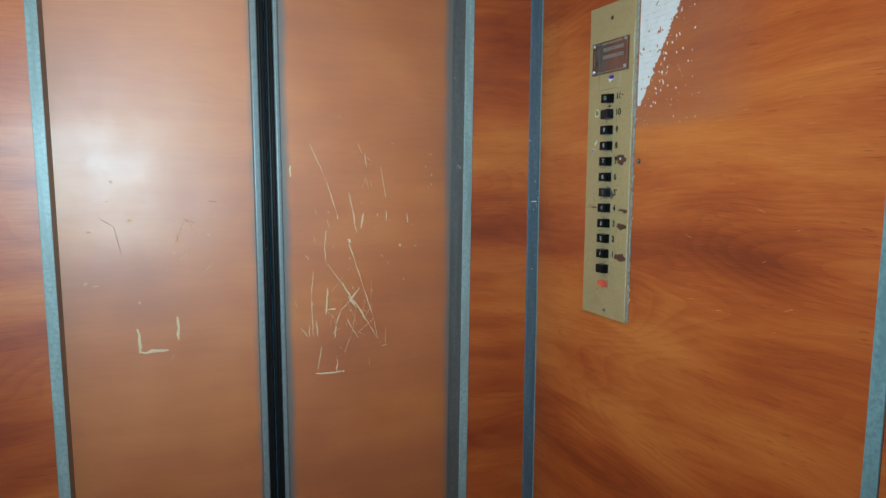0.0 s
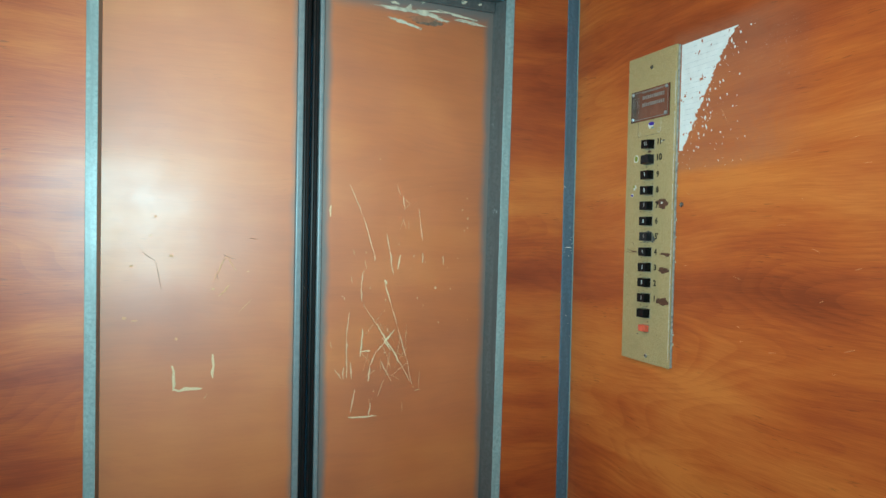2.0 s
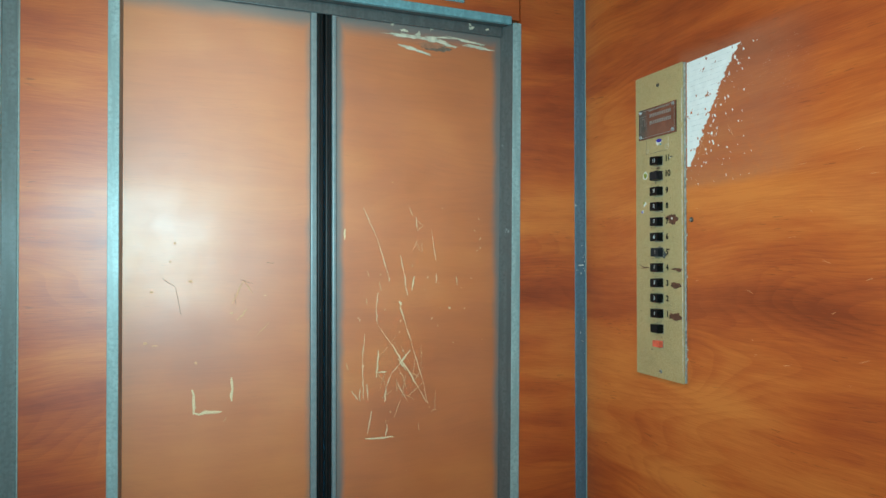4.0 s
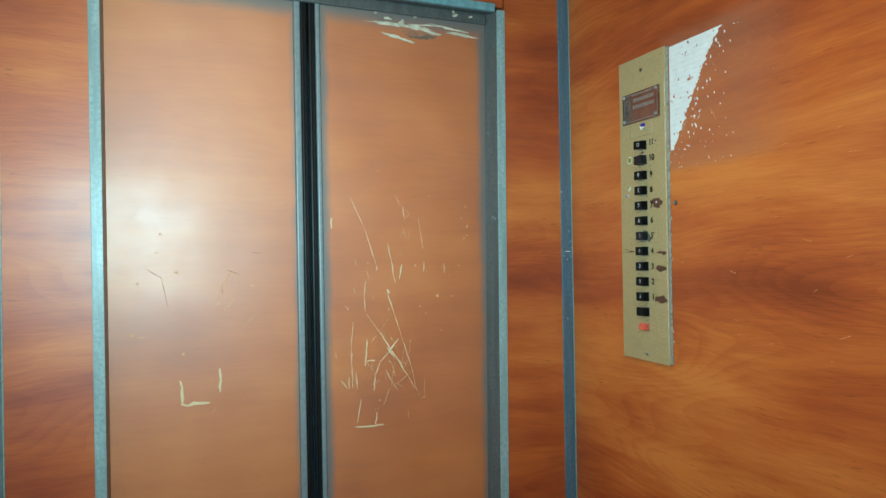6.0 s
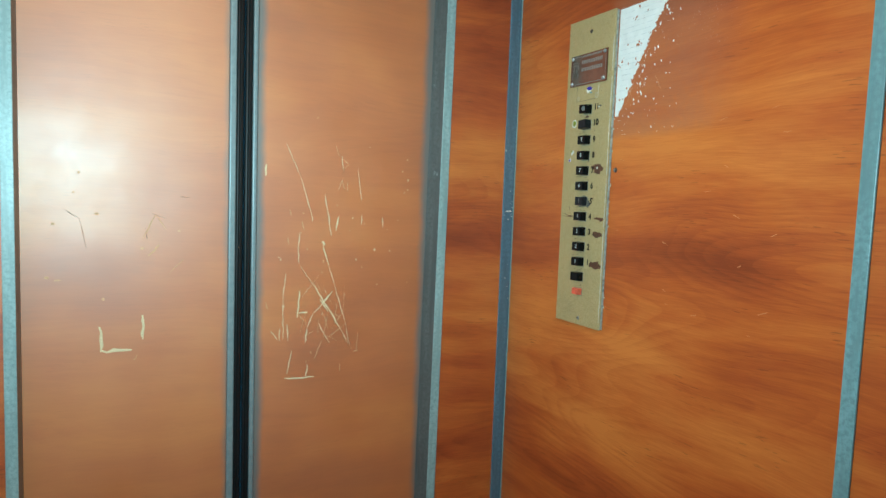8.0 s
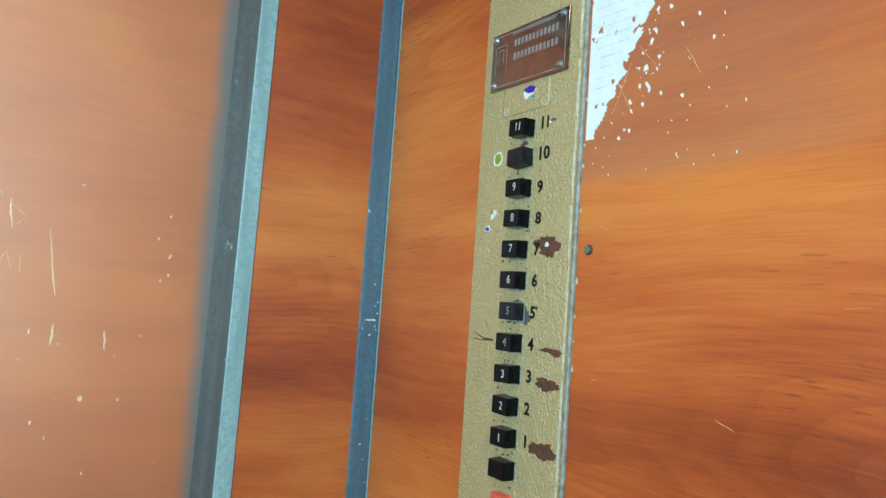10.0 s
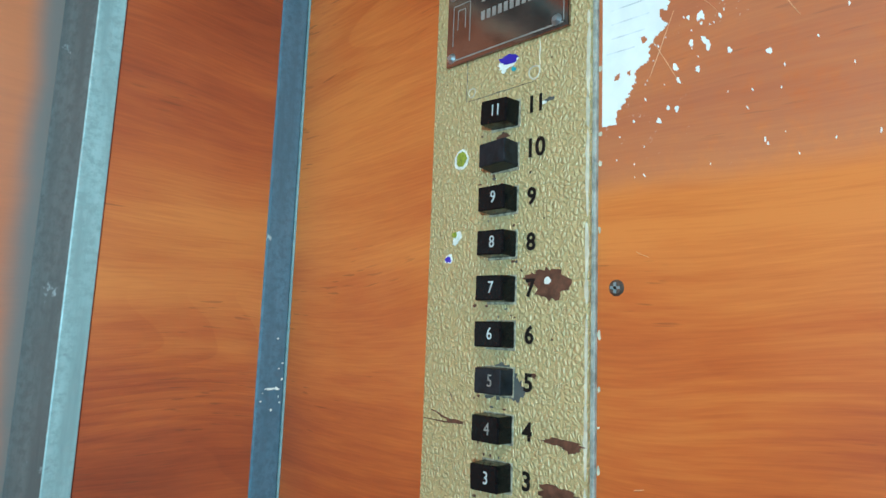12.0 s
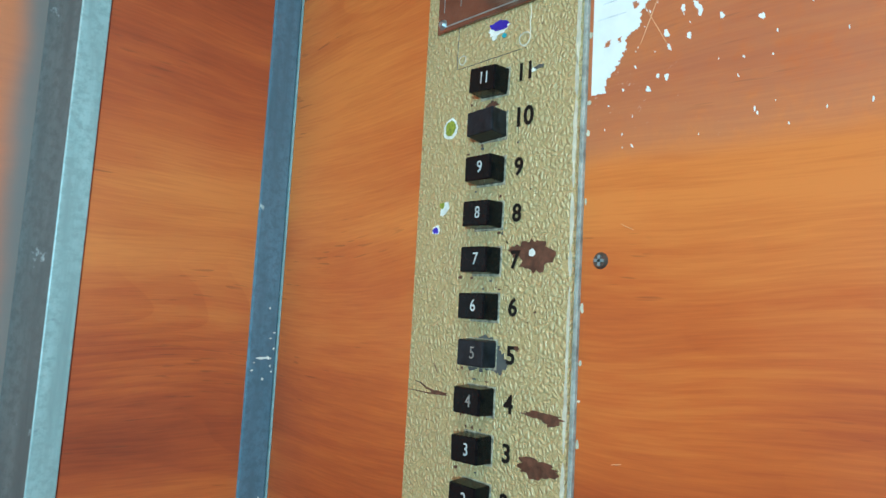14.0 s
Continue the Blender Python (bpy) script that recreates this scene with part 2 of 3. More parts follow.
CHIPWHITE = plain("white_primer_chip", (0.78, 0.78, 0.72), 0.6)
TEAL = plain("teal_paint_chip", (0.03, 0.30, 0.36), 0.4)
SCORCH = plain("scorched_board", (0.20, 0.135, 0.095), 0.6, var=0.45, scale=150.0)
SLOT = plain("scuffed_slot_rim", (0.30, 0.265, 0.19), 0.45, var=0.75, scale=420.0, relief=0.3)
SMUDGE = plain("grey_smudge", (0.085, 0.085, 0.08), 0.6)
LINO = plain("brown_linoleum", (0.10, 0.065, 0.045), 0.55, scale=18.0)
# base colour lowered so that the unseen ceiling throws back less light
CEILPAINT = plain("dulled_ceiling_paint", (0.26, 0.22, 0.16), 0.5, scale=8.0, var=0.1)
glow = Nodes("landing_daylight")
glow.put(glow.b.inputs["Emission Color"], (0.10, 0.55, 1.0))
glow.b.inputs["Emission Strength"].default_value = 1.8
LANDING = glow.done((0.1, 0.2, 0.3), 0.9)
diff = Nodes("lamp_diffuser")
diff.put(diff.b.inputs["Emission Color"], (1.0, 0.8, 0.55))
diff.b.inputs["Emission Strength"].default_value = 3.0
DIFFUSER = diff.done((0.8, 0.75, 0.65), 0.6)

# ---- mesh helpers ----
ORIGIN = {}


def thing(name, at, label, category, group="", kind=""):
    o = new(name)
    o.location = at
    o.empty_display_size = 0.02
    ORIGIN[o] = Vector(at)
    return tagged(o, label, category, group, kind)


def part(name, bm, material, parent=None, label="", smooth=False):
    """One mesh object under a thing or part; bm is in world metres."""
    if parent is not None:
        bmesh.ops.translate(bm, verts=bm.verts, vec=-ORIGIN[parent])
    me = bpy.data.meshes.new(name)
    bmesh.ops.recalc_face_normals(bm, faces=bm.faces)
    if smooth:
        for f in bm.faces:
            f.smooth = True
    bm.to_mesh(me)
    bm.free()
    me.materials.append(material)
    o = new(name, me)
    o.parent = parent
    ORIGIN[o] = ORIGIN[parent] if parent is not None else Vector()
    return tagged(o, label) if label else o


def rbox(a, b, r=0.0, seg=2):
    """A box between two corners with rounded edges."""
    bm = bmesh.new()
    bmesh.ops.create_cube(bm, size=1)
    for v in bm.verts:
        v.co = [min(a[i], b[i]) if v.co[i] < 0 else max(a[i], b[i]) for i in range(3)]
    if r:
        bmesh.ops.bevel(bm, geom=bm.edges[:], offset=r, segments=seg, profile=0.5, affect="EDGES")
    return bm


def disc(centre, axis, r, depth, r2=None, seg=20):
    """A round stud along the axis, from centre on."""
    bm = bmesh.new()
    bmesh.ops.create_cone(bm, cap_ends=True, segments=seg, radius1=r, radius2=r if r2 is None else r2, depth=depth)
    turn = Vector((0, 0, 1)).rotation_difference(Vector(axis)).to_matrix().to_4x4()
    bmesh.ops.transform(bm, matrix=Matrix.Translation(Vector(centre) + Vector(axis) * depth / 2) @ turn, verts=bm.verts)
    return bm


def on_side(x):
    """Maps (along, up, out) on the side wall's face to the world: along grows towards the doors."""
    return lambda a, h, o: Vector((x - o, a, h))


def on_front(y):
    return lambda a, h, o: Vector((a, y - o, h))


LAYER = [0]


def ragged(place, a, h, wa, wh, seed, jag=0.35, seg=26, thick=0.0002, tilt=0.0):
    """A flat chip or stain with a torn outline, wa by wh metres, on a face."""
    rnd = random.Random(seed)
    thick += LAYER[0] % 40 * 0.000006
    LAYER[0] += 1
    ph = [rnd.uniform(0, 6.28) for _ in range(5)]
    bm = bmesh.new()
    rim = []
    for i in range(seg):
        t = 2 * math.pi * i / seg
        k = 1 + jag * (0.22 * math.sin(2 * t + ph[0]) + 0.25 * math.sin(3 * t + ph[1]) + 0.30 * math.sin(5 * t + ph[2]) + 0.28 * math.sin(9 * t + ph[3]) + 0.2 * math.sin(14 * t + ph[4])) + rnd.uniform(-0.3, 0.3) * jag
        p, q = 0.5 * wa * k * math.cos(t), 0.5 * wh * k * math.sin(t)
        rim.append((a + p * math.cos(tilt) - q * math.sin(tilt), h + p * math.sin(tilt) + q * math.cos(tilt)))
    top = [bm.verts.new(place(p, q, thick)) for p, q in rim]
    low = [bm.verts.new(place(p, q, -0.0002)) for p, q in rim]
    mid = bm.verts.new(place(a, h, thick))
    for i in range(seg):
        j = (i + 1) % seg
        bm.faces.new((top[i], top[j], mid))
        bm.faces.new((top[i], low[i], low[j], top[j]))
    return bm


def stroke(place, a0, h0, a1, h1, w, seed, thick=0.00025):
    """A tapered, slightly wavering scratch from one point to another."""
    rnd = random.Random(seed)
    d = Vector((a1 - a0, h1 - h0))
    side = Vector((-d.y, d.x)).normalized()
    n = max(4, int(d.length / 0.008))
    bm = bmesh.new()
    rows = []
    for i in range(n + 1):
        s = i / n
        c = Vector((a0, h0)) + d * s + side * rnd.uniform(-0.5, 0.5) * w * 0.7
        r = 0.5 * w * (0.35 + 0.65 * math.sin(math.pi * min(1, max(0.05, s * 0.92 + 0.05)))) * rnd.uniform(0.6, 1.25)
        rows.append([bm.verts.new(place(*(c + side * r), 0.0)), bm.verts.new(place(c.x, c.y, thick)), bm.verts.new(place(*(c - side * r), 0.0))])
    for p, q in zip(rows, rows[1:]):
        bm.faces.new((p[0], q[0], q[1], p[1]))
        bm.faces.new((p[1], q[1], q[2], p[2]))
    return bm


def ring(place, a, h, r, w, thick=0.0003, seg=28, lo=0.0, hi=6.2832):
    bm = bmesh.new()
    rows = []
    for i in range(seg + 1):
        t = lo + (hi - lo) * i / seg
        k = 1 + 0.05 * math.sin(3 * t)
        rows.append([bm.verts.new(place(a + (r + s * w) * k * math.cos(t), h + (r + s * w) * k * math.sin(t), o)) for s, o in ((-0.5, 0), (0, thick), (0.5, 0))])
    for p, q in zip(rows, rows[1:]):
        bm.faces.new((p[0], q[0], q[1], p[1]))
        bm.faces.new((p[1], q[1], q[2], p[2]))
    return bm


def letters(text, size, m, extrude=0.00015, squeeze=1.0, bold=0.0):
    """Built-in font turned into mesh; m takes the text's plane to the world."""
    c = bpy.data.curves.new("lettering", "FONT")
    c.body, c.size, c.extrude, c.align_x, c.align_y = text, size, extrude, "CENTER", "CENTER"
    c.resolution_u = 3
    c.offset = bold
    o = bpy.data.objects.new("lettering", c)
    me = bpy.data.meshes.new_from_object(o)
    bm = bmesh.new()
    bm.from_mesh(me)
    bmesh.ops.transform(bm, matrix=m @ Matrix.Diagonal((squeeze, 1, 1, 1)), verts=bm.verts)
    bpy.data.objects.remove(o)
    bpy.data.curves.remove(c)
    bpy.data.meshes.remove(me)
    return bm


def facing_left(x, y, z, tilt=0.0):
    """A text plane on the side wall, read from inside the cabin."""
    return Matrix.Translation((x, y, z)) @ Matrix(((0, 0, -1, 0), (-1, 0, 0, 0), (0, 1, 0, 0), (0, 0, 0, 1))) @ Matrix.Rotation(tilt, 4, "Z")


# ---- the cabin ----
LX, RX, FY, BY, TOP = -0.230, 0.72, 1.1782, -0.16, 2.14
DOOR = 1.205


def setting(name, bm, material, label, category):
    return tagged(part(name, bm, material), label, category, kind="structure")


setting("floor", rbox((LX - 0.03, BY - 0.03, -0.03), (RX + 0.03, 1.26, 0)), LINO, "worn brown linoleum floor of the lift cabin", "floor")
setting("ceiling", rbox((LX - 0.03, BY - 0.03, TOP), (RX + 0.03, 1.26, TOP + 0.03)), CEILPAINT, "unseen beige painted metal ceiling of the lift cabin, dulled to cut bounce", "ceiling")
side_wall = setting("wall_east", rbox((RX, BY, 0), (RX + 0.02, 1.2, TOP)), SIDEWOOD, "orange-brown cherry laminate side wall with glue residue", "wall")
setting("wall_west", rbox((LX - 0.02, BY, 0), (LX, 1.2, TOP)), WALLWOOD, "orange-brown cherry laminate side wall of the cabin", "wall")
# rear wall stays out of view; its dark colour is chosen to absorb bounce
setting("wall_south", rbox((LX - 0.02, BY - 0.02, 0), (RX + 0.02, BY, TOP)), LINO, "unseen dark brown rear wall of the lift cabin, cutting bounced light", "wall")
LEAN = 0.0095


def leaning(bm, below=9.0):
    """The right-hand jamb stands out of plumb: its foot is drawn towards the opening."""
    for v in bm.verts:
        if v.co.x < below:
            v.co.x -= LEAN * (1.76 - v.co.z)
    return bm


front = thing("wall_north", (0.25, FY, 0), "cherry laminate front wall round the lift door", "wall", kind="structure")
bm = rbox((0.5800, FY, 0.0), (RX, 1.2, TOP))
leaning(bm, 0.6)
part("wall_panel", bm, WALLWOOD, front)
part("wall_panel", rbox((LX, FY, 0.0), (-0.0945, 1.2, TOP), 0.0006, 1), WALLWOOD, front)
part("wall_panel", rbox((-0.0940, FY, 1.984), (0.5795, 1.2, TOP), 0.0006, 1), WALLWOOD, front)

# door frame of bent steel: faces painted pale, reveals grey, darkened for grazing light
casing = thing("door_frame", (0.245, 1.18, 0), "pale blue-grey painted steel frame round the lift door", "door frame", kind="structure")
part("jamb", leaning(rbox((0.5638, 1.1765, 0), (0.5805, 1.1785, 1.9785), 0.0008)), PALEBLUE, casing, "pale blue painted steel strip with rough brush marks")
part("jamb", rbox((-0.0950, 1.1765, 0), (-0.0795, 1.1785, 1.9895), 0.0008), PALEBLUE, casing, "pale blue painted steel strip with rough brush marks")
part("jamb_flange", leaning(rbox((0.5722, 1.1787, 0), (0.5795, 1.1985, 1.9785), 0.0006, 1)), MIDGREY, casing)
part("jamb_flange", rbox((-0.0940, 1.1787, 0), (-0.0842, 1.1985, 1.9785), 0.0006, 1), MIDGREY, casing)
part("lintel", rbox((-0.0792, 1.1765, 1.975), (0.5633, 1.185, 1.9895), 0.0012), CYANPAINT, casing, "turquoise-grey painted steel strip")


def splayed(x0, x1, x2, z1):
    """An upright reveal that leans in from x0 at its front to x1 at the door, x2 being its back."""
    bm = bmesh.new()
    ring_low, ring_high = [[bm.verts.new((x, y, z)) for x, y in ((x0, 1.1787), (x1, 1.2045), (x2, 1.2045), (x2, 1.1787))] for z in (0.0, z1)]
    bm.faces.new(ring_low[::-1])
    bm.faces.new(ring_high)
    for k in range(4):
        bm.faces.new((ring_low[k], ring_low[(k + 1) % 4], ring_high[(k + 1) % 4], ring_high[k]))
    return bm


part("reveal", leaning(splayed(0.5642, 0.5515, 0.5720, 1.9755)), SHADEGREY, casing, "grey painted splayed inner face, darkened for grazing light")
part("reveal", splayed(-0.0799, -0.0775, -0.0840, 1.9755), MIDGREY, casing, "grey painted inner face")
part("reveal", rbox((-0.0770, 1.1852, 1.976), (0.5605, 1.2045, 1.9838), 0.0006, 1), SHADEGREY, casing, "grey painted inner face, darkened for grazing light")
part("stop_strip", rbox((-0.0770, 1.1985, 1.957), (0.5540, 1.2045, 1.9758), 0.0014), SHADEGREY, casing, "grey painted steel stop strip, darkened for shade")

# corner mouldings and the cover strip on the side wall
trim = thing("trim_1", (0.708, 1.18, 0), "blue-grey painted corner moulding with paint chips", "moulding", kind="structure")
part("moulding_face", rbox((0.6955, 1.1765, 0), (0.7185, 1.185, TOP), 0.0015), STEELBLUE, trim)
# the edge's bright catch of light is put in as paler paint
part("moulding_edge", rbox((0.7187, 1.1755, 0), (0.7199, 1.185, TOP), 0.0004), PALEBLUE, trim, "raised edge, pale for the light it catches")
rnd = random.Random(5)
for k in range(16):
    zc = 1.532 + rnd.gauss(0, 0.012) if k < 9 else rnd.uniform(1.35, 1.62)
    part("paint_chip", ragged(on_front(1.1765), 0.7165 - abs(rnd.gauss(0, 0.007)), zc, rnd.uniform(0.0008, 0.0024), rnd.uniform(0.0006, 0.0020), k, seg=12), CHIPWHITE, trim)
part("paint_chip", ragged(on_front(1.1765), 0.7075, 1.5335, 0.011, 0.0018, 91, seg=18), CHIPWHITE, trim)
trim = thing("trim_2", (-0.209, 1.18, 0), "blue-grey painted corner moulding beside the door", "moulding", kind="structure")
part("moulding_face", rbox((-0.2265, 1.1765, 0), (-0.2065, 1.185, TOP), 0.0015), TRIMGREY, trim)
# lit edges of this moulding, likewise coloured pale
part("moulding_edge", rbox((-0.2063, 1.1755, 0), (-0.2045, 1.185, TOP), 0.0006), PALEBLUE, trim, "raised edge, pale for the light it catches")
part("moulding_edge", rbox((-0.2298, 1.1735, 0), (-0.2267, 1.185, TOP), 0.0008), PALEBLUE, trim, "raised edge, pale for the light it catches")
trim = thing("trim_3", (0.718, 0.52, 0), "turquoise painted cover strip on the side wall", "moulding", kind="structure")
part("cover_strip", rbox((0.7165, 0.5175, 0), (0.72, 0.5340, TOP), 0.0012), CYANPAINT, trim)

# ---- the door leaves ----
face = on_front(DOOR)
leaf = thing("door_1", (0.07, DOOR, 0), "closed laminate lift door leaf with a few carved scratches", "lift door", kind="structure")
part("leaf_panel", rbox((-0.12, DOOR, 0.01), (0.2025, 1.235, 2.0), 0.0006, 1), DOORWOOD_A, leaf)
part("edge_strip", rbox((0.2027, 1.2015, 0.01), (0.2135, 1.235, 2.0), 0.0025, 3), ZINC, leaf, "worn aluminium edge strip")


def seal(x0, x1, side):
    """A rubber lip with a rounded nose and a groove along it."""
    bm = bmesh.new()
    prof = []
    for i in range(9):
        t = math.pi * i / 8
        prof.append((0.5 * (x0 + x1) - 0.5 * (x1 - x0) * math.cos(t), 1.207 - 0.004 * math.sin(t) + (0.002 if i == 4 else 0)))
    prof += [(x1 - 0.0019, 1.235), (x0 - 0.0019, 1.235)]
    a = [bm.verts.new((p, q, 0.01)) for p, q in prof]
    b = [bm.verts.new((p, q, 2.0)) for p, q in prof]
    for i in range(len(prof)):
        j = (i + 1) % len(prof)
        bm.faces.new((a[i], a[j], b[j], b[i]))
    bm.faces.new(a[::-1])
    bm.faces.new(b)
    return bm


part("rubber_seal", seal(0.2137, 0.2249, 1), RUBBER, leaf, "black rubber door seal")
cut = 0
for a0, h0, a1, h1, w, mat in (
        (0.0215, 1.352, 0.0235, 1.313, 0.0050, SCRAPE), (0.0220, 1.314, 0.0640, 1.3135, 0.0058, SCRAPE),
        (0.0795, 1.367, 0.0800, 1.329, 0.0048, SCRAPE), (0.0790, 1.484, 0.0970, 1.520, 0.0022, SCRAPE_DIM),
        (0.0970, 1.520, 0.1120, 1.498, 0.0014, SCRAPE_DIM), (0.0870, 1.457, 0.1020, 1.475, 0.0030, SCRAPE_DIM),
        (0.1160, 1.430, 0.1360, 1.452, 0.0016, SCRAPE_DIM), (0.0660, 1.298, 0.0720, 1.305, 0.0022, SCRAPE_DIM)):
    cut += 1
    part("scratch", stroke(face, a0, h0 - 0.008, a1, h1 - 0.008, w, cut), mat, leaf)
for a0, h0, a1, h1, w in ((-0.022, 1.525, -0.004, 1.512, 0.0016), (-0.004, 1.512, 0.004, 1.470, 0.0014), (0.092, 1.522, 0.111, 1.515, 0.0012), (0.083, 1.500, 0.085, 1.484, 0.0012), (0.132, 1.549, 0.145, 1.548, 0.0020)):
    cut += 1
    part("dark_scratch", stroke(face, a0, h0 - 0.008, a1, h1 - 0.008, w * 0.7, cut), OLDSCRATCH, leaf)
rnd = random.Random(8)
for k in range(9):
    part("scuff", ragged(face, rnd.uniform(-0.05, 0.15), rnd.uniform(1.36, 1.58), rnd.uniform(0.003, 0.009), rnd.uniform(0.002, 0.005), 200 + k, thick=0.0001, seg=14), SCRAPE_DIM, leaf)

leaf = thing("door_2", (0.40, DOOR, 0), "closed laminate lift door leaf covered in scratched graffiti", "lift door", kind="structure")
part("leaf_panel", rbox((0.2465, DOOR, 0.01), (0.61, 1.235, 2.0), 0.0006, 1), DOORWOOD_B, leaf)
part("edge_strip", rbox((0.2385, 1.2015, 0.01), (0.2463, 1.235, 2.0), 0.0025, 3), ZINC, leaf, "worn aluminium edge strip")
part("rubber_seal", seal(0.2269, 0.2383, -1), RUBBER, leaf, "black rubber door seal")
LETTERS = (
    (0.3196, 1.3886, 0.3157, 1.3425, 0.0036, SCRAPE),
    (0.3156, 1.3499, 0.3330, 1.3502, 0.0046, SCRAPE),
    (0.3702, 1.3789, 0.3581, 1.3632, 0.0050, SCRAPE),
    (0.3761, 1.3861, 0.3590, 1.3676, 0.0030, SCRAPE),
    (0.3590, 1.3641, 0.3420, 1.3475, 0.0026, SCRAPE_MID),
    (0.3420, 1.3475, 0.3324, 1.3220, 0.0026, SCRAPE_MID),
    (0.3324, 1.3220, 0.3300, 1.2986, 0.0034, SCRAPE_MID),
    (0.3543, 1.3731, 0.3692, 1.3503, 0.0030, SCRAPE),
    (0.3526, 1.3316, 0.3713, 1.2965, 0.0024, SCRAPE_MID),
    (0.3063, 1.2858, 0.3002, 1.2467, 0.0034, SCRAPE_MID),
    (0.2959, 1.2393, 0.3470, 1.2379, 0.0038, SCRAPE),
    (0.3345, 1.2609, 0.3326, 1.2393, 0.0032, SCRAPE_MID),
    (0.3880, 1.6194, 0.3906, 1.5951, 0.0022, SCRAPE_MID),
    (0.3890, 1.6141, 0.4012, 1.6057, 0.0020, SCRAPE_DIM),
    (0.4012, 1.6057, 0.3906, 1.5956, 0.0020, SCRAPE_DIM),
    (0.3832, 1.5609, 0.3890, 1.5787, 0.0018, SCRAPE_DIM),
    (0.3890, 1.5787, 0.3939, 1.5611, 0.0018, SCRAPE_DIM),
    (0.3988, 1.5754, 0.3995, 1.5594, 0.0020, SCRAPE_DIM),
)
SLASHES = (
    (0.2933, 1.6341, 0.3182, 1.5781, 0.0018, SCRAPE_MID),
    (0.3182, 1.5781, 0.3381, 1.5141, 0.0022, SCRAPE_MID),
    (0.3381, 1.5141, 0.3382, 1.5062, 0.0030, SCRAPE_MID),
    (0.3589, 1.5526, 0.3652, 1.5220, 0.0022, SCRAPE_MID),
    (0.3652, 1.5220, 0.3697, 1.4965, 0.0030, SCRAPE_MID),
    (0.3683, 1.4974, 0.3726, 1.4815, 0.0024, SCRAPE_MID),
    (0.4164, 1.5981, 0.4252, 1.5423, 0.0018, SCRAPE_MID),
    (0.3184, 1.4873, 0.3156, 1.4614, 0.0026, SCRAPE_MID),
    (0.3156, 1.4614, 0.3168, 1.4354, 0.0026, SCRAPE_MID),
    (0.3577, 1.4659, 0.3682, 1.4318, 0.0028, SCRAPE),
    (0.3682, 1.4318, 0.3826, 1.3872, 0.0024, SCRAPE_MID),
    (0.3826, 1.3872, 0.3996, 1.3331, 0.0024, SCRAPE_MID),
    (0.3996, 1.3331, 0.4090, 1.2892, 0.0020, SCRAPE_MID),
    (0.3200, 1.4310, 0.3441, 1.3954, 0.0018, SCRAPE_MID),
    (0.3432, 1.3980, 0.3927, 1.3180, 0.0036, SCRAPE),
    (0.3927, 1.3180, 0.4071, 1.2925, 0.0020, SCRAPE_MID),
    (0.3520, 1.4143, 0.3228, 1.3781, 0.0016, SCRAPE_DIM),
    (0.2959, 1.4188, 0.2912, 1.3761, 0.0022, SCRAPE_MID),
    (0.2912, 1.3761, 0.2929, 1.3066, 0.0024, SCRAPE_MID),
)
TICKS = (
    (0.2619, 1.5980, 0.2592, 1.5793, 0.0044, SCRAPE),
    (0.3837, 1.5167, 0.3785, 1.4911, 0.0046, SCRAPE),
    (0.3567, 1.4729, 0.3596, 1.4649, 0.0056, SCRAPE),
    (0.4255, 1.5199, 0.4257, 1.5028, 0.0030, SCRAPE_MID),
    (0.4647, 1.5150, 0.4654, 1.4986, 0.0024, SCRAPE_MID),
    (0.2983, 1.3328, 0.3012, 1.3042, 0.0030, SCRAPE_MID),
    (0.2729, 1.3225, 0.2825, 1.3056, 0.0030, SCRAPE_MID),
    (0.2866, 1.3258, 0.2864, 1.3053, 0.0026, SCRAPE_MID),
    (0.2999, 1.5252, 0.3026, 1.5149, 0.0030, SCRAPE_DIM),
    (0.3213, 1.5067, 0.3241, 1.4907, 0.0026, SCRAPE_DIM),
    (0.2974, 1.4789, 0.2997, 1.4677, 0.0030, SCRAPE_DIM),
    (0.4010, 1.3285, 0.3716, 1.3052, 0.0018, SCRAPE_DIM),
    (0.4234, 1.3114, 0.4229, 1.2792, 0.0016, SCRAPE_DIM),
    (0.3762, 1.6375, 0.3824, 1.6192, 0.0016, SCRAPE_DIM),
    (0.3916, 1.2590, 0.3928, 1.2416, 0.0018, SCRAPE_DIM),
    (0.2637, 1.3711, 0.2660, 1.3578, 0.0030, SCRAPE_DIM),
    (0.4158, 1.2762, 0.4257, 1.2785, 0.0026, SCRAPE_DIM),
)
rnd = random.Random(17)
HATCH = tuple((a, h, a + rnd.uniform(-0.022, 0.022), h - rnd.uniform(0.010, 0.045), rnd.uniform(0.0010, 0.0020), SCRAPE_DIM)
              for a, h in ((rnd.gauss(0.352, 0.022), rnd.gauss(1.360, 0.030)) for _ in range(16)))
for a0, h0, a1, h1, w, mat in LETTERS + SLASHES + TICKS + HATCH:
    cut += 1
    part("scratch", stroke(face, a0, h0, a1, h1, w * 0.74, cut), mat, leaf)
rnd = random.Random(12)
for k in range(34):
    part("scuff", ragged(face, rnd.gauss(0.37, 0.06), rnd.gauss(1.42, 0.11), rnd.uniform(0.001, 0.004), rnd.uniform(0.001, 0.005), 300 + k, thick=0.0001, seg=10), SCRAPE_MID if k % 3 == 0 else SCRAPE_DIM, leaf)
for k in range(6):
    part("scuff", ragged(face, rnd.uniform(0.50, 0.515), rnd.uniform(1.52, 1.63), 0.002, 0.003, 350 + k, thick=0.0001, seg=10), SCRAPE_MID, leaf)
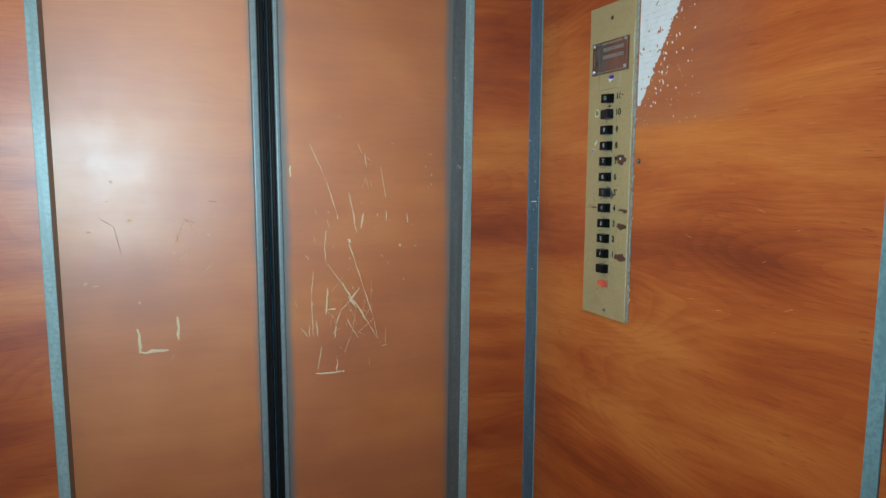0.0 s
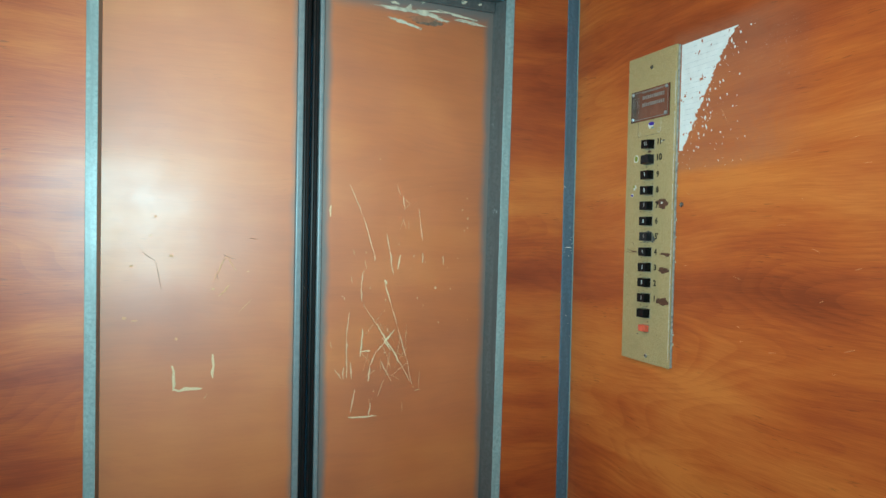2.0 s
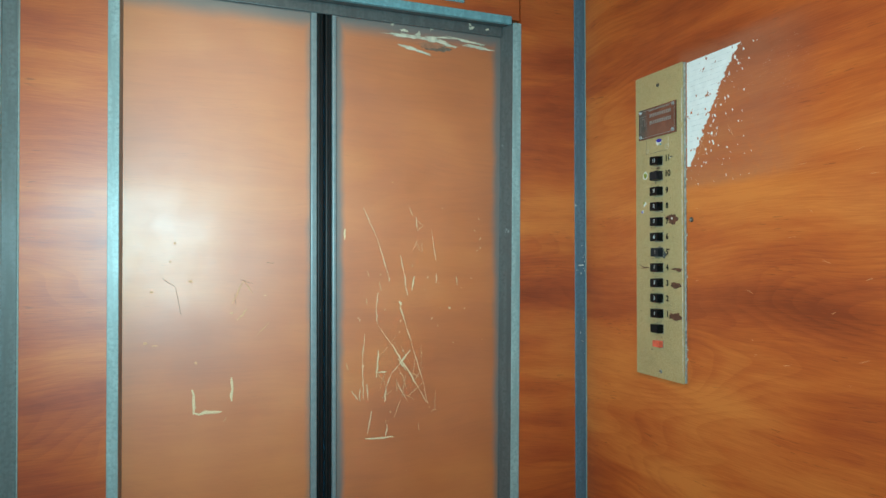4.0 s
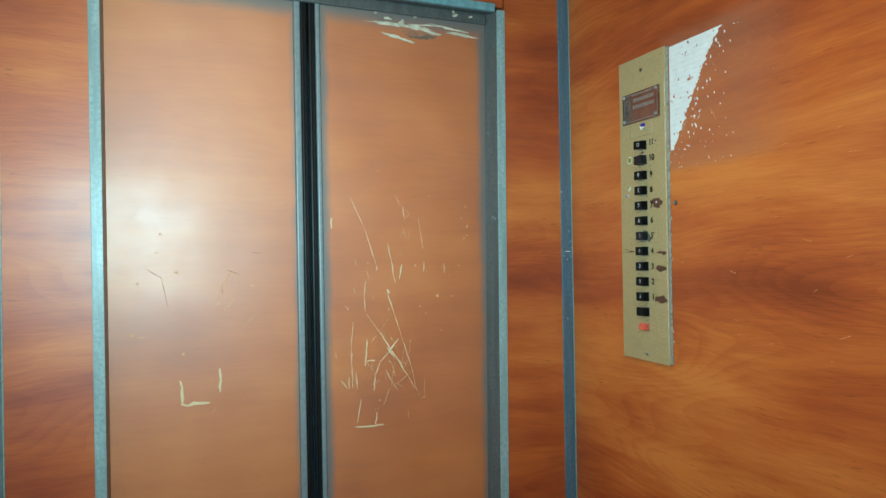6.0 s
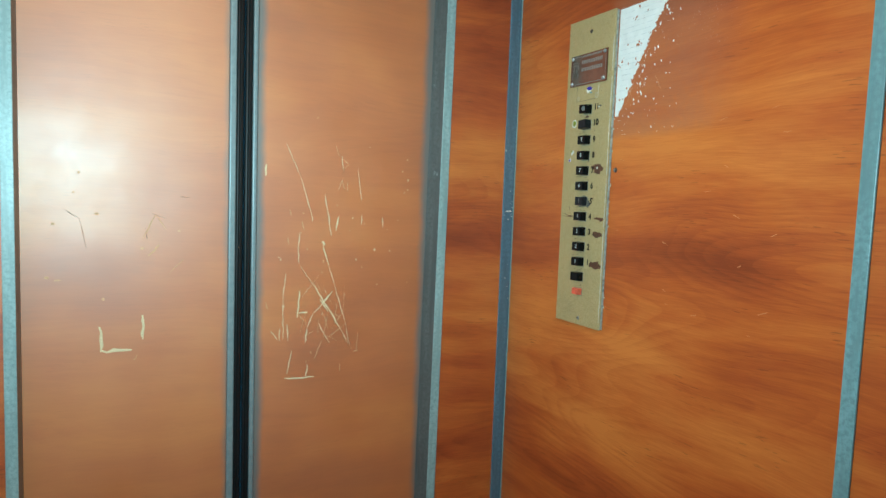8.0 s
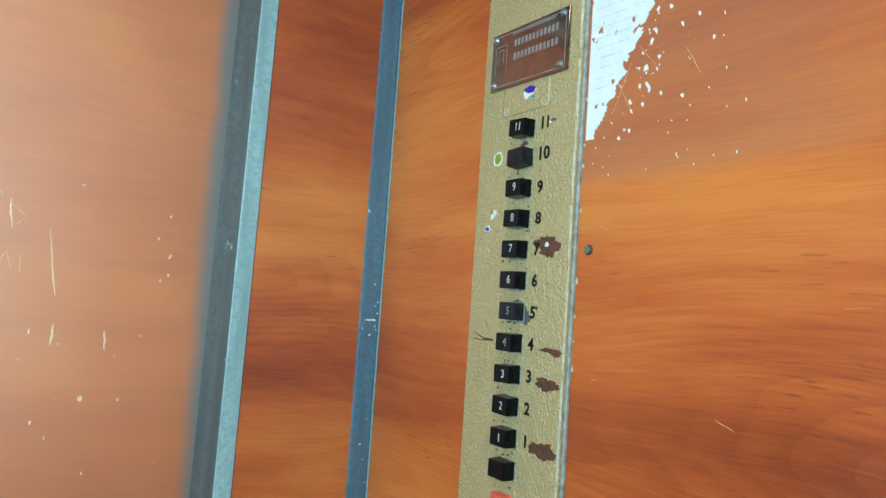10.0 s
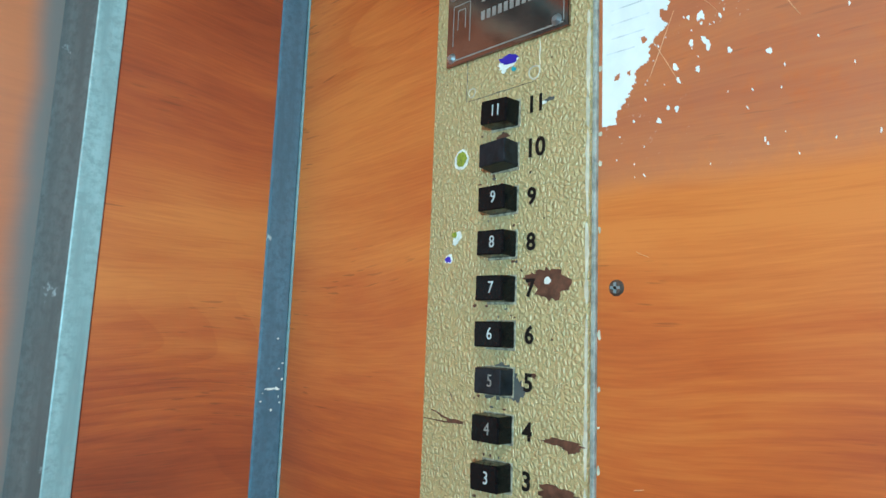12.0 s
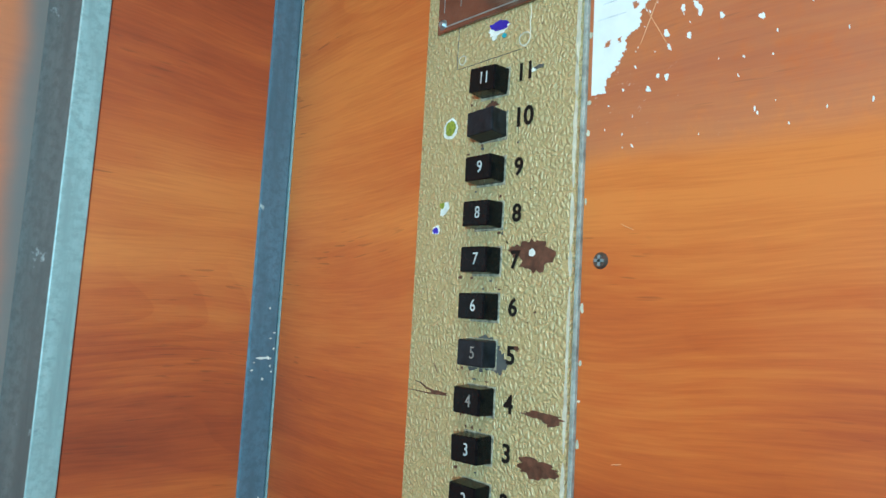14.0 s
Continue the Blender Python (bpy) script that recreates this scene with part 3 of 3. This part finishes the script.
# peeled paint along the head of the leaf
part("bare_patch", ragged(face, 0.4290, 1.9240, 0.052, 0.012, 77, 0.3, thick=0.0001), SCORCH, leaf, "grey scorched patch")
part("bare_patch", ragged(face, 0.4150, 1.9270, 0.050, 0.010, 78, 0.4, thick=0.0002), OLDSCRATCH, leaf)
for k, (a, h, wa, wh, tl) in enumerate(((0.385, 1.9385, 0.090, 0.0060, -0.02), (0.424, 1.9375, 0.046, 0.0085, -0.08), (0.392, 1.9430, 0.012, 0.0080, 0.9), (0.384, 1.9165, 0.050, 0.0055, -0.20),
                                        (0.440, 1.9440, 0.050, 0.0030, 0.05), (0.487, 1.9430, 0.062, 0.0040, -0.12), (0.508, 1.9340, 0.052, 0.0055, -0.06), (0.452, 1.9310, 0.030, 0.0040, -0.10),
                                        (0.366, 1.9480, 0.017, 0.0035, -0.1), (0.421, 1.9600, 0.016, 0.0050, 0.6), (0.3445, 1.9560, 0.005, 0.0040, 0.2))):
    part("peeled_paint", ragged(face, a, h, wa, wh, 400 + k, 0.55, 40, 0.0005, tl), CREAM, leaf, "cream curled flakes of peeling paint")
stop = on_front(1.1985)
for k, (a, h, wa, wh) in enumerate(((0.492, 1.9660, 0.010, 0.005), (0.5234, 1.9670, 0.007, 0.004), (0.4890, 1.9720, 0.004, 0.006))):
    part("paint_fleck", ragged(stop, a, h, wa, wh, 440 + k, 0.5, 14, 0.0003, 0.3), CREAM, casing)

tagged(part("backdrop", rbox((0.0, 1.46, 0.3), (0.45, 1.47, 1.95)), LANDING), "cold daylight of the landing behind the closed door", "backdrop", kind="structure")

# small painted plate over the door
plate = thing("metal_plate", (0.447, 1.1782, 2.02), "small turquoise painted metal plate above the door frame", "metal plate")
part("plate_body", rbox((0.4165, 1.1735, 2.0005), (0.4680, 1.1785, 2.082), 0.001), CYANPAINT, plate)
for a, h in ((0.424, 2.073), (0.460, 2.073)):
    part("screw", disc((a, 1.1735, h), (0, -1, 0), 0.003, 0.0012, 0.002), CHROME, plate)

# ceiling fitting over the cabin's middle
lamp = thing("ceiling_light", (0.08, 0.50, TOP), "square ceiling light with a warm milky diffuser", "ceiling light")
part("housing", rbox((-0.07, 0.35, TOP - 0.012), (0.23, 0.65, TOP), 0.003), CEILPAINT, lamp)
part("diffuser", rbox((-0.05, 0.37, TOP - 0.019), (0.21, 0.63, TOP - 0.0122), 0.002), DIFFUSER, lamp, "milky glowing plastic sheet")

# ---- the button panel ----
PX = 0.714
on_panel = on_side(PX)
Y0, Y1, Z0, Z1 = 0.9105, 1.0215, 1.357, 1.8460
panel = thing("button_panel", (PX, 0.967, Z0), "gold hammer-finish lift button panel with chipped paint, screwed to the wall", "button panel")
part("faceplate", rbox((PX, Y0 + 0.0004, Z0), (PX + 0.003, Y1, Z1), 0.0007, 2), GOLD, panel)
part("backing_box", rbox((PX + 0.0031, Y0 - 0.0012, Z0 + 0.001), (0.7202, Y1 - 0.002, Z1 - 0.001), 0.0006, 1), EDGEGREY, panel, "grey primed steel edge")
rnd = random.Random(21)
for k in range(60):
    h = rnd.uniform(Z0 + 0.01, Z1 - 0.05)
    part("edge_chip", ragged(on_panel, Y0 + 0.0014, h, rnd.uniform(0.0012, 0.0024), rnd.uniform(0.006, 0.024), 500 + k, seg=12, thick=0.00025), CREAM, panel)
for k in range(11):
    h = rnd.uniform(Z0 + 0.01, Z1 - 0.05)
    part("edge_chip", ragged(on_side(0.72), Y0 - 0.0020, h, rnd.uniform(0.0010, 0.0024), rnd.uniform(0.001, 0.005), 600 + k, seg=10), CREAM, panel)
for a, h in ((0.9660, 1.8235), (0.9620, 1.3680)):
    sc = part("panel_screw", disc((PX, a, h), (-1, 0, 0), 0.0032, 0.0014, 0.0022), DARKSCREW if h > 1.5 else CHROME, panel)
    part("slot", rbox((PX - 0.0016, a - 0.0022, h - 0.0004), (PX - 0.0013, a + 0.0022, h + 0.0004)), BLACKINK, sc)

STEP, ZTOP = 0.0242, 1.7020
for k in range(13):
    h = ZTOP - STEP * k
    tx, ty = {0: (0.05, -0.03), 1: (-0.07, 0.16), 6: (0.0, 0.02), 8: (-0.04, 0.0)}.get(k, (0.015 * math.sin(k * 2.3), 0.01))
    deep = {6: 0.0100, 1: 0.0115}.get(k, 0.0112)
    red = k == 12
    wide, tall = (0.0165, 0.0105) if red else (0.0188, 0.0142)
    deep = 0.008 if red else deep
    bm = rbox((-deep, -wide / 2, -tall / 2), (0.003, wide / 2, tall / 2), 0.0009, 2)
    for v in bm.verts:
        if v.co.x < -0.004:
            v.co.y *= 0.965
            v.co.z *= 0.95
    m = Matrix.Translation((PX, 0.9645, h)) @ Matrix.Rotation(tx, 4, "X") @ Matrix.Rotation(ty * 0.4, 4, "Y")
    bmesh.ops.transform(bm, matrix=m, verts=bm.verts)
    part("button_slot", rbox((PX - 0.0003, 0.9645 - wide / 2 - 0.0009, h - tall / 2 - 0.0011), (PX + 0.001, 0.9645 + wide / 2 + 0.0007, h + tall / 2 + 0.0006), 0.0002, 1), SLOT, panel, "scuffed grey rim of a button slot")
    worn = k in (1, 6)
    key = part("button", bm, RED if red else WORNBLACK if worn else BLACK, panel, "scuffed red alarm button" if red else "burnt and worn black button" if worn else "black plastic push button")
    floor_no = 11 - k
    if 1 <= floor_no and floor_no != 10:
        t = letters(str(floor_no), 0.0090, m @ Matrix.Translation((-deep - 0.00012, -0.0016, 0.0)) @ facing_left(0, 0, 0), 0.00012, 0.85)
        part("numeral", t, ENGRAVED if worn or floor_no == 4 else WHITEINK, key, "small white numeral")
    if 1 <= floor_no:
        size = 0.0142 if floor_no == 10 else 0.0128
        t = letters(str(floor_no), size, facing_left(PX - 0.0006, 0.9435 if floor_no >= 10 else 0.9452, h + (0.002 if floor_no >= 10 else 0.0)), 0.00016, 0.92, 0.00034)
        part("painted_numeral", t, BLACKINK, panel, "black stencilled floor numeral")
    for j in range(3):
        part("grime_spot", ragged(on_panel, 0.964 + rnd.uniform(-0.012, 0.02), h + rnd.choice((-1, 1)) * rnd.uniform(0.0088, 0.0115), rnd.uniform(0.001, 0.003), rnd.uniform(0.0008, 0.002), 700 + 3 * k + j, seg=10, thick=0.00015), RUST if j else SMUDGE, panel)

# rust-brown bare patches, smears and coloured chips of older paint
for a, h, wa, wh, seed, mat in (
        (0.9325, 1.6075, 0.020, 0.017, 1, RUST), (0.9440, 1.6100, 0.010, 0.006, 2, RUST), (0.9245, 1.5305, 0.022, 0.0035, 3, RUST), (0.9195, 1.5290, 0.009, 0.0055, 4, RUST),
        (0.9265, 1.5055, 0.024, 0.0085, 6, RUST), (0.9290, 1.4575, 0.024, 0.0120, 7, RUST), (0.9200, 1.4560, 0.012, 0.0065, 8, RUST),
        (0.9350, 1.7050, 0.006, 0.0020, 9, SMUDGE), (0.9660, 1.6905, 0.009, 0.0030, 10, RUST), (0.9640, 1.5560, 0.0235, 0.0180, 11, SMUDGE), (0.9530, 1.5530, 0.010, 0.0120, 14, SMUDGE),
        (0.9420, 1.5610, 0.003, 0.0025, 15, RUST), (0.9810, 1.5580, 0.0018, 0.0030, 16, RUST), (0.9960, 1.5320, 0.013, 0.0022, 17, RUST)):
    part("bare_patch", ragged(on_panel, a, h, wa, wh, seed, 0.34, 34, 0.00022), mat, panel, "brown bare patch in the enamel" if mat is RUST else "")
for a0, h0, a1, h1, w in ((1.0205, 1.5308, 0.9870, 1.5312, 0.0009), (1.0150, 1.5365, 0.9960, 1.5315, 0.0012), (1.0010, 1.5480, 0.9965, 1.5425, 0.0008)):
    part("crack", stroke(on_panel, a0, h0, a1, h1, w, int(a0 * 1000), 0.0003), RUST, panel)
part("paint_speck", ragged(on_panel, 0.9345, 1.6090, 0.0042, 0.0036, 33, 0.3, 16, 0.0005), CHIPWHITE, panel)
part("white_chip", ragged(on_panel, 0.9970, 1.6820, 0.0112, 0.0122, 34, 0.12, 26, 0.00022), CHIPWHITE, panel)
part("green_chip", ragged(on_panel, 0.9968, 1.6822, 0.0080, 0.0090, 35, 0.14, 26, 0.00040), GREEN, panel, "olive green paint spot")
part("white_chip", ragged(on_panel, 0.9985, 1.6355, 0.0050, 0.0095, 36, 0.30, 22, 0.00022, 0.5), CHIPWHITE, panel)
part("green_chip", ragged(on_panel, 1.0005, 1.6375, 0.0042, 0.0032, 37, 0.25, 18, 0.00040), GREEN, panel)
part("white_chip", ragged(on_panel, 1.0045, 1.6235, 0.0062, 0.0052, 38, 0.30, 18, 0.00022), CHIPWHITE, panel)
part("violet_chip", ragged(on_panel, 1.0048, 1.6232, 0.0045, 0.0038, 39, 0.30, 18, 0.00040), VIOLET, panel, "violet paint chip")
part("white_chip", ragged(on_panel, 0.9640, 1.7325, 0.0135, 0.0062, 40, 0.25, 24, 0.00022), CHIPWHITE, panel)
part("violet_chip", ragged(on_panel, 0.9630, 1.7345, 0.0125, 0.0058, 41, 0.28, 24, 0.00040, 0.15), VIOLET, panel, "violet paint chip")
part("white_chip", ragged(on_panel, 0.9665, 1.7285, 0.0038, 0.0028, 42, 0.2, 16, 0.00042), CHIPWHITE, panel)
part("teal_chip", ragged(on_panel, 0.9595, 1.7280, 0.0032, 0.0026, 43, 0.2, 16, 0.00042), TEAL, panel)
part("white_chip", ragged(on_panel, 0.9385, 1.7040, 0.0028, 0.0022, 44, 0.3, 14, 0.00030), CHIPWHITE, panel)
# outline left by an older label
for a0, h0, a1, h1, w, mat in ((0.9945, 1.7420, 0.9945, 1.7165, 0.0006, SMUDGE), (0.9945, 1.7165, 0.9440, 1.7175, 0.0006, SMUDGE), (0.9420, 1.7400, 0.9420, 1.7220, 0.0012, CREAM)):
    part("label_outline", stroke(on_panel, a0, h0, a1, h1, w, int(h0 * 1e4), 0.0003), mat, panel)
part("screw_ring", ring(on_panel, 0.9905, 1.7215, 0.0026, 0.0008), CREAM, panel)
part("screw_ring", ring(on_panel, 0.9455, 1.7225, 0.0036, 0.0010), CREAM, panel)

# dark sign with numbers that stay bars
SX = PX - 0.0024
on_sign = on_side(SX)
sign = part("sign_plate", rbox((SX, 0.9225, 1.7412), (PX, 1.0105, 1.7905), 0.0004, 1), SIGNBLACK, panel, "glossy black engraved notice plate")
for a0, h0, a1, h1 in ((0.9255, 1.7440, 1.0075, 1.7445), (0.9255, 1.7875, 1.0075, 1.7878), (0.9255, 1.7440, 0.9255, 1.7875)):
    part("border_line", rbox((SX - 0.0001, min(a0, a1) - 0.0003, min(h0, h1) - 0.0003), (SX + 0.0005, max(a0, a1) + 0.0003, max(h0, h1) + 0.0001)), ENGRAVED, sign)
for h, tall, a, end in ((1.7862, 0.0024, 0.985, 0.936), (1.7775, 0.0056, 0.983, 0.9330), (1.7660, 0.0056, 0.983, 0.9330)):
    while a > end:
        w = 0.50 * tall
        part("writing_bar", rbox((SX - 0.0001, a - w, h - tall / 2), (SX + 0.0005, a, h + tall / 2)), ENGRAVED, sign)
        a -= w + 0.26 * tall
for a, h, wa, wh in ((0.9985, 1.7660, 0.0135, 0.0250), (0.9985, 1.7690, 0.0060, 0.0120)):
    for s in (-1, 1):
        part("pictogram_line", rbox((SX - 0.0001, a + s * wa / 2 - 0.0003, h - wh / 2), (SX + 0.0005, a + s * wa / 2 + 0.0003, h + wh / 2)), ENGRAVED, sign)
    part("pictogram_line", rbox((SX - 0.0001, a - wa / 2, h + wh / 2), (SX + 0.0005, a + wa / 2, h + wh / 2 + 0.0006)), ENGRAVED, sign)
for a, h in ((0.9300, 1.7465), (1.0060, 1.7462), (0.9290, 1.7865), (1.0060, 1.7862)):
    part("sign_screw", disc((SX, a, h), (-1, 0, 0), 0.0032, 0.0020, 0.0016, 18), CHROME, sign, smooth=False)

panel.location.y -= 0.0022

# ---- on the side wall ----
on_wall = on_side(RX)
sticker = thing("torn_sticker", (RX, 0.87, 1.69), "remains of a torn white paper notice on the laminate", "sticker")
CELL = 0.0008
TOPZ, LOWZ, LEFT = 1.8430, 1.6850, 0.9052


def torn_edge(z):
    s = min(1.0, max(0.0, (TOPZ - z) / (TOPZ - LOWZ)))
    return 0.801 + 0.0985 * s ** 0.80 - 0.003 * max(0.0, math.sin(math.pi * s ** 2)) + 0.005 * (noise.noise((z * 160, 2.0, 0)) + 0.7 * noise.noise((z * 420, 7.0, 0)))


verts, faces, index = [], [], {}


def corner(i, j):
    if (i, j) not in index:
        index[i, j] = len(verts)
        jit = Vector((noise.noise((i * 1.7, j * 2.3, 1)), noise.noise((i * 2.1, j * 1.9, 5)))) * CELL * (0.9 if i else 0.0)
        verts.append((-0.0003, LEFT - i * CELL + jit.x - 0.87, TOPZ - j * CELL + (jit.y if j else 0.0) - 1.69))
    return index[i, j]


for i in range(int(0.104 / CELL)):
    for j in range(int((TOPZ - LOWZ) / CELL)):
        a, h = LEFT - (i + 0.5) * CELL, TOPZ - (j + 0.5) * CELL
        hole = noise.noise((a * 85, h * 62, 3.3)) + 0.45 * noise.noise((a * 260, h * 220, 1.1))
        rim = a - torn_edge(h)
        if rim < 0 or hole > (0.45 if rim > 0.005 else 0.42):
            continue
        faces.append((corner(i, j), corner(i + 1, j), corner(i + 1, j + 1), corner(i, j + 1)))
me = bpy.data.meshes.new("paper")
me.from_pydata(verts, [], faces)
me.materials.append(PAPER)
o = new("paper", me)
o.parent = sticker
ORIGIN[o] = ORIGIN[sticker]
rnd = random.Random(31)
for k in range(16):
    h = 1.835 - k * 0.0075
    a1 = torn_edge(h) + 0.010
    if 0.900 - a1 > 0.012:
        part("print_line", rbox((RX - 0.0004, a1, h - 0.0003), (RX - 0.0002, rnd.uniform(0.898, 0.903), h + 0.0003)), PRINT, sticker)
for k in range(62):
    h = rnd.uniform(1.672, 1.842)
    a = torn_edge(h) - 0.003 - abs(rnd.gauss(0, 0.026))
    s = rnd.choice((0.0004, 0.0005, 0.0006, 0.0008, 0.0011, 0.0015, 0.0020))
    if a > 0.76:
        part("paper_fleck", ragged(on_wall, a, h, s, s * rnd.uniform(1.0, 2.6), 900 + k, 0.45, 12, 0.0003, rnd.uniform(-0.6, 0.2)), PAPER, sticker)
for k, (a, h, s) in enumerate(((0.854, 1.716, 0.0052), (0.857, 1.703, 0.0042), (0.866, 1.700, 0.0038), (0.843, 1.708, 0.0040), (0.827, 1.703, 0.0045), (0.855, 1.728, 0.0058), (0.871, 1.688, 0.0032), (0.849, 1.752, 0.0055), (0.838, 1.765, 0.0048), (0.812, 1.825, 0.0080), (0.806, 1.815, 0.0055), (0.797, 1.832, 0.0060))):
    part("paper_fleck", ragged(on_wall, a, h, s * 0.42, s * 0.75, 1100 + k, 0.5, 16, 0.0003, -0.4), PAPER, sticker)

for k in range(28):
    a, h, s = rnd.uniform(0.78, 0.90), 1.652 + abs(rnd.gauss(0, 0.045)), rnd.choice((0.0005, 0.0007, 0.0010))
    if a < torn_edge(h) - 0.002:
        part("paper_fleck", ragged(on_wall, a, h, s * 0.7, s * rnd.uniform(1.2, 2.6), 1500 + k, 0.4, 8, 0.0002, rnd.uniform(-0.6, 0.2)), PAPER, sticker)

screw = thing("wall_screw", (RX, 0.8972, 1.6052), "dark cross-head screw in the laminate wall", "screw")
part("head", disc((RX, 0.8972, 1.6052), (-1, 0, 0), 0.0040, 0.0014, 0.0030, 24), DARKSCREW, screw)
for wy, wz in ((0.0026, 0.0007), (0.0007, 0.0026)):
    part("cross_slot", rbox((RX - 0.0018, 0.8972 - wy, 1.6052 - wz), (RX - 0.0015, 0.8972 + wy, 1.6052 + wz)), ZINC, screw)
rnd = random.Random(44)
for k in range(16):
    a, h = rnd.uniform(0.62, 0.89), rnd.uniform(1.40, 1.72)
    L, t = rnd.uniform(0.003, 0.014), rnd.gauss(0.0, 0.35)
    part("scratch", stroke(on_wall, a, h, a - L * math.cos(t), h + L * math.sin(t), rnd.uniform(0.0003, 0.0007), 1200 + k, 0.0002), SCRAPE_DIM, side_wall)
for a0, h0, a1, h1 in ((0.885, 1.735, 0.866, 1.700), (0.862, 1.745, 0.848, 1.728), (0.868, 1.735, 0.880, 1.705), (0.826, 1.735, 0.815, 1.715)):
    part("scratch", stroke(on_wall, a0, h0, a1, h1, 0.0005, int(a0 * 1e4), 0.0002), SCRAPE_DIM, side_wall)
